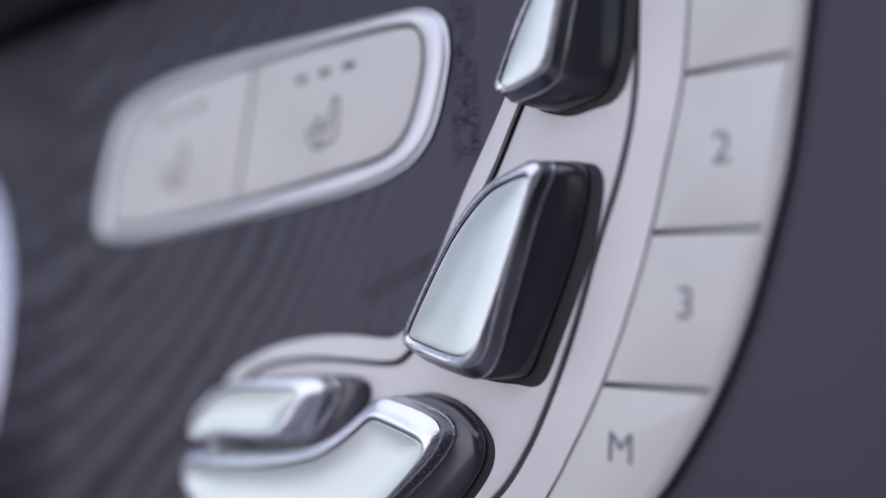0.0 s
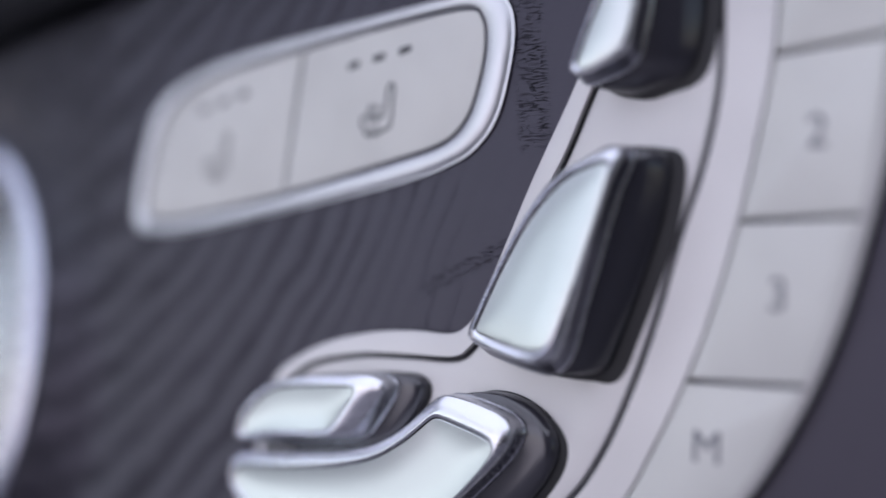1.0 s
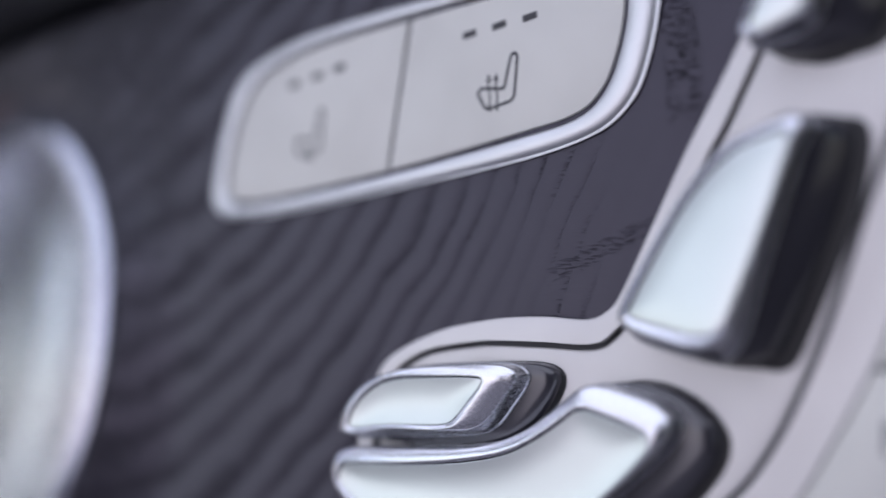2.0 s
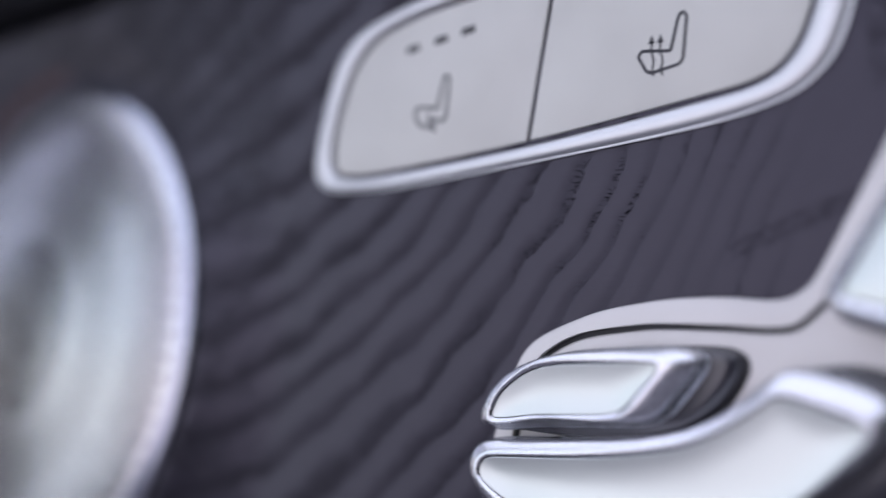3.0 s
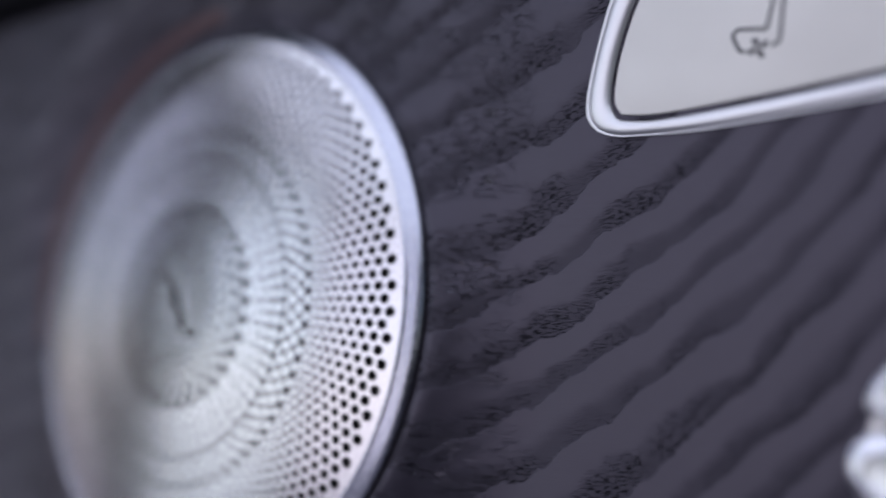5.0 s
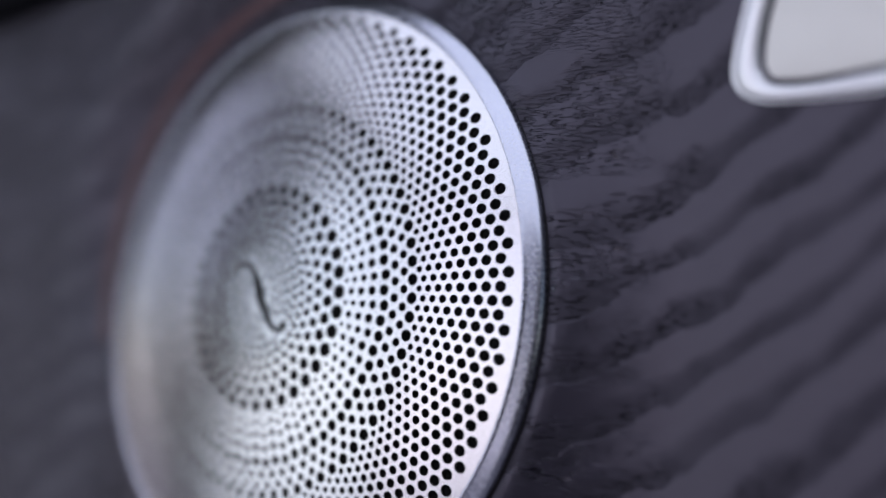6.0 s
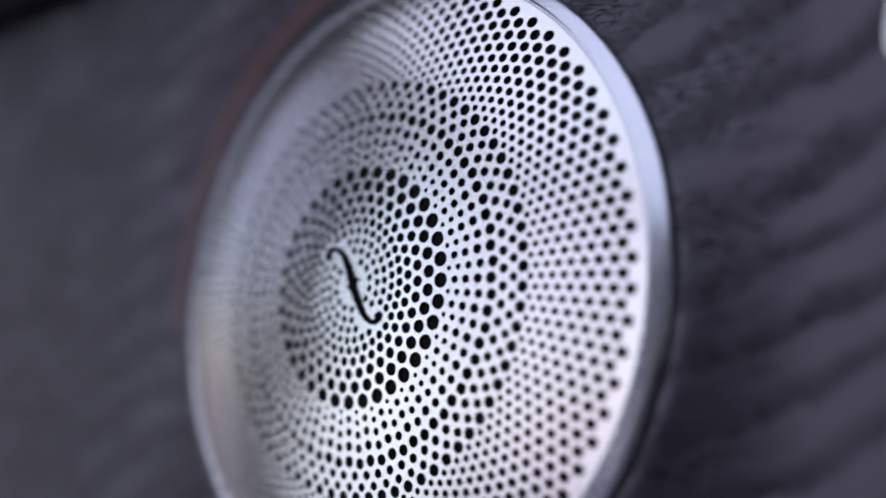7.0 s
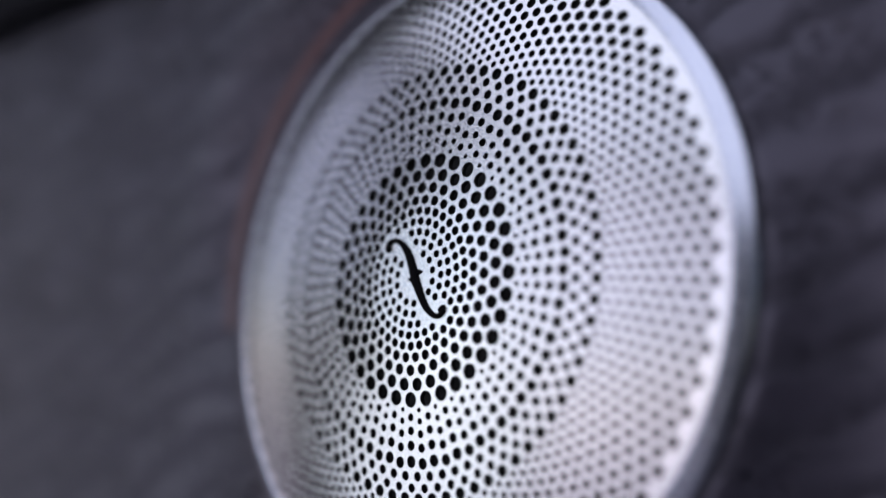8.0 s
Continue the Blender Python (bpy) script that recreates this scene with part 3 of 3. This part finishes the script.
        tip = [bm.verts.new(place(Vector(q), 0.395)) for q in ((x - 0.55, 39.5), (x + 0.35, 39.5), (x - 0.1, 40.6))]
        bm.faces.new(tip)
    part("heated_seat_symbol", bm, PRINT, keys[1], "dark printed heated seat symbol")
    # ventilated seat: open outline and a small fan
    bm = bmesh.new()
    ribbon(bm, corner_line([(86.5, 31.5), (85.7, 31.7), (84.8, 33.5), (85.4, 34.2), (88.9, 33.9), (89.8, 37.9), (90.3, 38.4), (90.9, 37.9), (90.5, 32.6), (90.2, 32.2), (89.5, 32.0)]), w, 0.39)
    for i in range(4):
        a = math.pi / 2 * i + 0.3
        c, t = Vector((math.cos(a), math.sin(a))), Vector((-math.sin(a), math.cos(a)))
        o = Vector((87.95, 31.85))
        blade = [bm.verts.new(place(o + c * u + t * v, 0.39)) for u, v in ((0.05, -0.1), (0.6, -0.3), (1.2, -0.15), (1.35, 0.45), (0.7, 0.5))]
        bm.faces.new(blade)
    part("ventilated_seat_symbol", bm, PRINT, keys[0], "dark printed ventilated seat symbol")
    return thing


def even(loop, k):
    """The loop in k even steps."""
    d = [0.0]
    for a, b in zip(loop, loop[1:] + loop[:1]):
        d.append(d[-1] + (b - a).length)
    out, j = [], 0
    for i in range(k):
        s = d[-1] * i / k
        while d[j + 1] < s:
            j += 1
        a, b = loop[j], loop[(j + 1) % len(loop)]
        out.append(a.lerp(b, (s - d[j]) / max(1e-9, d[j + 1] - d[j])))
    return out


def relax(loop, times):
    """The loop with its corners rounded off."""
    for _ in range(times):
        loop = [(loop[i - 1] + loop[i] * 2 + loop[(i + 1) % len(loop)]) / 4 for i in range(len(loop))]
    return loop


def align(a, b):
    """b turned so that its points lie opposite those of a."""
    k = len(a)
    best = min(range(k), key=lambda s: sum((a[i] - b[(i + s) % k]).length_squared for i in range(0, k, 4)))
    return [b[(i + best) % k] for i in range(k)]


def corner_line(pts, r=0.25):
    """A line with small rounded corners."""
    p = [Vector(a) for a in pts]
    out = [p[0]]
    for a, b, c in zip(p, p[1:], p[2:]):
        u, v = (a - b), (c - b)
        e = min(r, u.length / 2, v.length / 2)
        q0, q1 = b + u.normalized() * e, b + v.normalized() * e
        for t in (0, 0.33, 0.67, 1):
            out.append(q0 * (1 - t) ** 2 + b * (2 * t * (1 - t)) + q1 * t * t)
    return out + [p[-1]]


def corner_loop(pts, r=0.25):
    return corner_line(pts[-1:] + pts + pts[:1], r)[1:-1]


seat_switch()

# ---- seat-shaped adjustment control ----
LEFT = [(184.2, 57), (184.2, 48.5), (183.8, 40.5), (182.5, 33.4), (180.2, 22.9), (177.4, 13.6), (174.3, 5.5), (170.3, -2.5), (166.5, -9), (161, -15.5)]
RIGHT = [(197.7, 57), (197.3, 47.5), (196.7, 40.9), (195.5, 31), (193.9, 23.4), (191.4, 14), (188.2, 5.8), (184.4, -1.4), (180.1, -7.5), (172.6, -14.5)]


def level(p):
    """Height of the plate, which rises to the frame along its rear edge."""
    return 0.9 + 0.7 * min(1.0, max(0.0, (p.x - 0.45 * p.y - 142) / 20))


def knob(parent, name, cap, base, pad, top, label, bulge=-0.6, skirt=0.9, reach=1.1, gap=0.17, side=SHADED_CHROME):
    """A sliding knob: dark flared body on a black ring that paints its shadow, a chrome rim between the cap's outline
    and the pad, and a satin pad.
    """
    k = 220
    c = relax(even(ccw(smooth_loop(cap, 8)), k), 10)
    b = align(c, relax(even(ccw(smooth_loop(base, 8)), k), 16))
    q = align(c, relax(even(ccw(smooth_loop(pad, 8)), k), 5))
    # the cap's skirt stands out at the foot where it faces down or backwards
    up = lambda d: lambda p: level(p) + d
    lean, band = [], []
    for i in range(k):
        t = (c[(i + 1) % k] - c[i - 1]).normalized()
        n = Vector((t.y, -t.x))
        lean.append(0.15 + skirt * max(0.0, -n.y) ** 1.5)
        band.append(0.4 + 0.8 * max(0.0, -n.y - 0.4))
    wide = lambda s, d=0.0: [u + (v - u).normalized() * min(a * s + d, (v - u).length * 0.85) for u, v, a in zip(c, q, lean)]
    lip = [top(u) - 0.14 - 0.22 * max(0.0, (u - v).length - 0.9) for u, v in zip(c, q)]
    off = lambda d: [h + d for h in lip]
    body = bmesh.new()
    mid = [v.lerp(u, 0.5) for u, v in zip(c, b)]
    loft(body, [(b, up(-0.4)), (b, up(0.7)), (inset(b, 0.12), up(1.05)), ([v.lerp(u, 0.14) for u, v in zip(c, b)], up(1.5)), (mid, [level(v) + (h - 2.6 - level(v)) * 0.78 for v, h in zip(c, lip)]), (inset(c, 0.1), off(-3.1)), (inset(c, 0.4), off(-2.9))])
    ob = part(name, body, BODY, parent, label, sharp=50)
    bm = bmesh.new()
    # a black ring paints the knob's shadow, reaching furthest to the right and below
    out = []
    for i in range(k):
        t = (b[(i + 1) % k] - b[i - 1]).normalized()
        n = Vector((t.y, -t.x))
        out.append(b[i] + n * (0.12 + reach * max(0.0, n.x * 0.9 - n.y * 0.35) ** 1.5))
    loft(bm, [(out, up(-0.5)), (out, up(0.03)), ([u.lerp(v, 0.3) for u, v in zip(out, b)], up(0.14)), (inset(b, 0.3), up(0.34))], cap=False)
    part("base_shadow", bm, FOOT_SHADE, ob, "black ring as the knob's painted shadow")
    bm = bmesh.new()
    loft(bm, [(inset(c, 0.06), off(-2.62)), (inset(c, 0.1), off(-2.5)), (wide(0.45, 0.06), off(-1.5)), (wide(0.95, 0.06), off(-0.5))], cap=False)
    part("skirt", bm, side, ob, "chrome skirt" if side is CHROME else "chrome skirt coloured as a dark reflection")
    bm = bmesh.new()
    loft(bm, [(inset(c, 0.45), off(-3.2)), (inset(c, 0.04), off(-3.17)), (inset(c, -0.1), off(-3.05)), (inset(c, -0.12), off(-2.88)), (inset(c, -0.04), off(-2.7)), (inset(c, 0.08), off(-2.6))], cap=False)
    part("skirt_edge", bm, CHROME, ob, "thin chrome edge of the skirt")
    # a band that rises to a soft crest and dips on its inner side to the sunken pad
    crest = [v + (u - v).normalized() * min(w, (u - v).length * 0.6) for u, v, w in zip(wide(1.0), q, band)]
    blend = lambda s: [u.lerp(v, s) for u, v in zip(wide(1.0), crest)]
    dip = lambda s: [u.lerp(v, s) for u, v in zip(crest, q)]
    rise = lambda s: [h + (top(u) + 0.03 - h) * s for u, h in zip(c, lip)]
    high = lambda d: [top(v) + d for v in q]
    bm = bmesh.new()
    loft(bm, [(wide(0.93), off(-0.6)), (wide(0.97), off(-0.42)), (blend(0.06), off(-0.2)), (blend(0.18), off(-0.05)), (blend(0.4), rise(0.4)), (blend(0.65), rise(0.75)), (blend(0.85), rise(0.95)), (crest, rise(1.0)), (dip(0.18), high(0.01)), (dip(0.4), high(-0.05)), (dip(0.7), high(-0.13)), (dip(0.9), high(-0.18)), (q, high(-0.20))], cap=False)
    part("chrome_rim", bm, CHROME, ob, "satin chrome rim", sharp=75)
    bm = bmesh.new()
    loft(bm, [(q, lambda p: top(p) - 0.2), (inset(q, 0.03), lambda p: top(p) - 0.6), (inset(q, 0.45), lambda p: top(p) - 0.58)], cap=False)
    part("groove", bm, DARK, ob, "dark groove round the pad")
    bm = bmesh.new()
    # the groove is widest along the pad's upper side
    i0 = []
    for i in range(k):
        t = (q[(i + 1) % k] - q[i - 1]).normalized()
        i0.append(q[i] + Vector((-t.y, t.x)) * gap * (0.3 + 0.7 * max(0.0, -t.x)))
    i1 = inset(i0, 0.1)
    loft(bm, [(i0, lambda p: top(p) - 0.7), (i0, lambda p: top(p) - 0.28), (i1, lambda p: top(p) - 0.22)], cap=False)
    pillow(bm, i1, lambda p: top(p) - 0.22, bulge, 4.0)
    part("pad", bm, INSERT, ob, "satin silver pad", sharp=30)
    return ob


def figure(text, size, at, h, parent, label):
    """A printed character from the built-in font, a hair above the surface."""
    cu = bpy.data.curves.new("figure", "FONT")
    cu.body, cu.size, cu.align_x, cu.align_y, cu.extrude = text, size * MM, "CENTER", "CENTER", 0.00002
    tmp = new("figure_curve", cu)
    me = bpy.data.meshes.new_from_object(tmp.evaluated_get(bpy.context.evaluated_depsgraph_get()))
    bpy.data.objects.remove(tmp)
    me.transform(Matrix.Translation((at[0] * MM, -h * MM, at[1] * MM)) @ Matrix.Rotation(math.pi / 2, 4, "X"))
    me.materials.clear()
    me.materials.append(FIGURE)
    ob = new("figure", me)
    ob.parent = parent
    ob.matrix_parent_inverse = parent.matrix_basis.inverted()
    return tagged(ob, label)


def seat_control():
    thing = empty("seat_control", "silver seat-shaped control with chrome knobs and memory buttons", "seat control", (0.15, 0, 0.015))
    outer = [(104.0, -3.5), (104.7, -0.4), (106.5, 2.2), (109.2, 4.0), (113.6, 5.9), (118, 7.3), (125.7, 8.7), (132.7, 9.2), (139.3, 9.1), (142.2, 10.2), (144.2, 12.6), (148.3, 20.8), (152.1, 28.6), (157, 37.6), (161, 45.5), (165.5, 54), (171, 61), (179, 65.5), (190, 66), (197, 62)]
    outer += [(r[0] + 0.9, r[1]) for r in RIGHT] + [(163, -20.5), (150, -23.5), (128, -24.5), (109, -23), (101.5, -18), (101.5, -10)]
    outer = ccw(smooth_loop(outer, 6))
    plate = [(105.8, -4), (107.3, -0.8), (110.0, 1.8), (114.6, 3.9), (121.9, 5.2), (126, 5.55), (133.3, 5.7), (140.2, 5.8), (143.3, 7.3), (146.5, 11.3), (151.0, 19.5), (154.6, 26.8), (157.2, 31.2), (160.3, 37.6), (164, 45), (168.5, 53), (173, 57.5), (177.3, 56), (177.6, 49.3), (177.6, 38.5), (176.1, 30.2), (173.1, 21.1), (170.4, 12), (167.3, 3.7), (163.8, -3.5), (159.3, -9.5), (151, -15.5), (140, -19.5), (125, -21), (111, -19.8), (105, -15.5)]
    plate = ccw(smooth_loop(plate, 6))
    strip = ccw(resample([Vector(p) for p in smooth_open(LEFT, 6)] + [Vector(p) for p in smooth_open(RIGHT, 6)][::-1], 1.0))
    bm = bmesh.new()
    holed(bm, outer, [inset(plate, -0.38), inset(strip, -0.12)], flat(1.6), flat(0.85), 0.4)
    part("frame", bm, SILVER, thing, "satin silver frame")
    # fills the gaps; its black edge paints the frame side's reflection of dark wood
    bm = bmesh.new()
    loft(bm, [(inset(outer, 0.12), flat(-1.0)), (inset(outer, 0.12), flat(0.95)), (inset(outer, 0.4), flat(0.95)), (inset(outer, 0.55), flat(-0.3))])
    part("base", bm, DARK, thing, "black gaps between the panels and painted dark side under the frame")
    bm = bmesh.new()
    slid = [p - Vector((0.24, 0.05)) for p in inset(plate, 0.27)]
    rounded(bm, slid, lambda p: level(p) - 0.5, level, 0.3, 3, cap=False)
    pillow(bm, inset(slid, 0.3), level, 0.0, 3.0, 2.5)
    part("plate", bm, SILVER, thing, "satin silver plate under the knobs")
    bm = bmesh.new()
    loft(bm, [(inset(plate, -0.4), lambda p: level(p) - 0.5), (inset(plate, -0.37), lambda p: level(p) - 0.26), (inset(plate, 0.38), lambda p: level(p) - 0.26)], cap=False)
    part("seam", bm, SEAM, thing, "black seam round the plate")
    # memory buttons: the strip cut by slightly fanned joints
    cuts = [((184, 57.0), (199, 58.0)), ((183.8, 40.5), (197.8, 41.5)), ((180.2, 22.9), (194.8, 23.3)), ((174.3, 5.5), (188.9, 5.8)), ((161, -15.5), (173, -14.5))]
    for i, (text, at) in enumerate((("", None), ("2", (188.8, 31.9)), ("3", (184.9, 15.0)), ("M", (177.1, -1.6)))):
        lp = strip
        for (a, b), s in ((cuts[i], -1), (cuts[i + 1], 1)):
            a, b = Vector(a), Vector(b)
            d = (b - a).normalized()
            n = Vector((-d.y, d.x)) * s
            if i + (s + 1) // 2 in (1, 2, 3):
                lp = clip(lp, a + n * 0.17, n)
        bm = bmesh.new()
        rounded(bm, inset(ccw(resample(lp, 0.8)), 0.1), flat(0.3), flat(1.5), 0.25, 3)
        key = part("memory_button", bm, KEY, thing, f"pale silver memory button marked {text}" if text else "pale silver memory button")
        if text:
            figure(text, 5.0, at, 1.53, key, "grey printed " + ("letter" if text == "M" else "figure"))
    back = lambda p: 7.3 + 0.15 * (p.x - 148) - 0.1 * (p.y - 9)
    knob(thing, "backrest_knob", [(146.6, 9.6), (147.7, 12.2), (151.2, 18.1), (154.7, 23.5), (159.0, 28.1), (164.4, 30.3), (167.6, 31.4), (169.4, 30.2), (168.2, 27.5), (167.0, 23.4), (165.6, 18.1), (163.6, 11.0), (162.7, 8.0), (161.3, 6.0), (158.4, 5.2), (150.0, 6.6), (148.0, 7.2), (146.9, 8.1)],
         [(150, 8.0), (152.5, 15), (156.5, 22), (160.5, 27), (165.5, 31), (170.6, 31.3), (172.0, 29.6), (171.2, 23.7), (169.1, 17.2), (166.4, 10.5), (164.4, 6.0), (162.6, 5.3), (157, 5.2), (152, 6)],
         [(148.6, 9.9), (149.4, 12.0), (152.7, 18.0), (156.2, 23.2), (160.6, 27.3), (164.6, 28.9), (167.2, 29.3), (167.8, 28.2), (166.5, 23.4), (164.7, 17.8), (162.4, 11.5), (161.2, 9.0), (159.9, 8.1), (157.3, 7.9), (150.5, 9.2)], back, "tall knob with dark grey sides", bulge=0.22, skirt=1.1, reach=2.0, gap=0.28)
    head = lambda p: 8.2 + 0.06 * (p.x - 165) - 0.03 * (p.y - 40)
    knob(thing, "headrest_knob", [(161.4, 40.2), (162.2, 42.2), (164.1, 46.7), (165.8, 49.9), (168, 54), (170.5, 56.5), (173.4, 55), (171.6, 49.5), (170.8, 45.2), (169.8, 41.3), (168, 39.7), (164.5, 38.8), (162.2, 38.6)],
         [(162, 39.5), (164.5, 46), (167.5, 53), (171.5, 57.5), (175.6, 56.5), (175.8, 49.6), (175.3, 43.1), (173.9, 39.5), (170.8, 38.2), (166.4, 37.6)],
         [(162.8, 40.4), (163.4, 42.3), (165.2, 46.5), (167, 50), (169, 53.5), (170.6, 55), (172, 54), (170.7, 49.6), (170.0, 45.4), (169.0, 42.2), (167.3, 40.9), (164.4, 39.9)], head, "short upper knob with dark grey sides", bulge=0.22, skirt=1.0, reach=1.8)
    front = flat(7.0)
    knob(thing, "front_cushion_knob", [(102.7, -8.0), (103.4, -4.6), (106.8, -1.0), (112.4, 1.4), (118.8, 2.5), (128.4, 3.3), (132.2, 2.6), (132.3, 1.0), (130.2, -2.0), (127.6, -4.9), (123.8, -6.1), (110, -7.55), (105.0, -8.35)],
         [(110.5, -5.5), (112, -2), (117, 1.2), (124, 2.9), (133, 3.5), (135.9, 2.5), (135.3, -0.4), (132.2, -4.5), (127.5, -7.4), (117, -8.7), (112, -7.9)],
         [(105.0, -6.5), (106.2, -3.6), (109.8, -0.8), (113.5, 0.4), (119, 1.0), (126.6, 1.5), (127.9, 0.9), (125.8, -1.7), (123.4, -4.2), (120.8, -5.0), (112, -5.8), (107.2, -6.6)], front, "small slim knob with dark grey sides", reach=0.45, bulge=-0.4, side=CHROME)
    seat = lambda p: 6.6 + 0.02 * (p.x - 128)
    knob(thing, "cushion_knob", [(100.6, -14), (100.9, -11.2), (103.0, -9.7), (114, -8.5), (123.5, -7.4), (130.2, -6), (135.4, -3.5), (139.0, -0.7), (142.0, 1.7), (143.4, 1.9), (149.0, 1.0), (153.3, -0.3), (154.4, -2.0), (152.8, -4.8), (149.0, -8.6), (143, -13.5), (136, -16.8), (122, -19), (108, -19), (103, -17.5)],
         [(104.5, -14), (107, -11.2), (115, -9.6), (124, -8.4), (132, -6.0), (138, -2.5), (144, 1.6), (149, 2.4), (154, 1.2), (157.2, -1.4), (158.2, -3.6), (156.4, -7.6), (151, -13), (143, -17), (134, -19), (122, -20), (110, -19.6), (106, -17.5)],
         [(102.6, -14.2), (103.0, -12.2), (104.8, -11.5), (116, -10.4), (124.5, -9.15), (131.4, -7.45), (136.3, -5.05), (140.2, -2.4), (141.9, -1.1), (143.4, -1.2), (149.7, -2.6), (151.7, -3.4), (151.6, -4.7), (149.2, -7.5), (143.3, -12.6), (135.8, -15.6), (122, -17), (109, -17), (105.3, -16)], seat, "long curved knob with dark grey sides", bulge=-0.42, skirt=0.2, side=CHROME)
    return thing


seat_control()
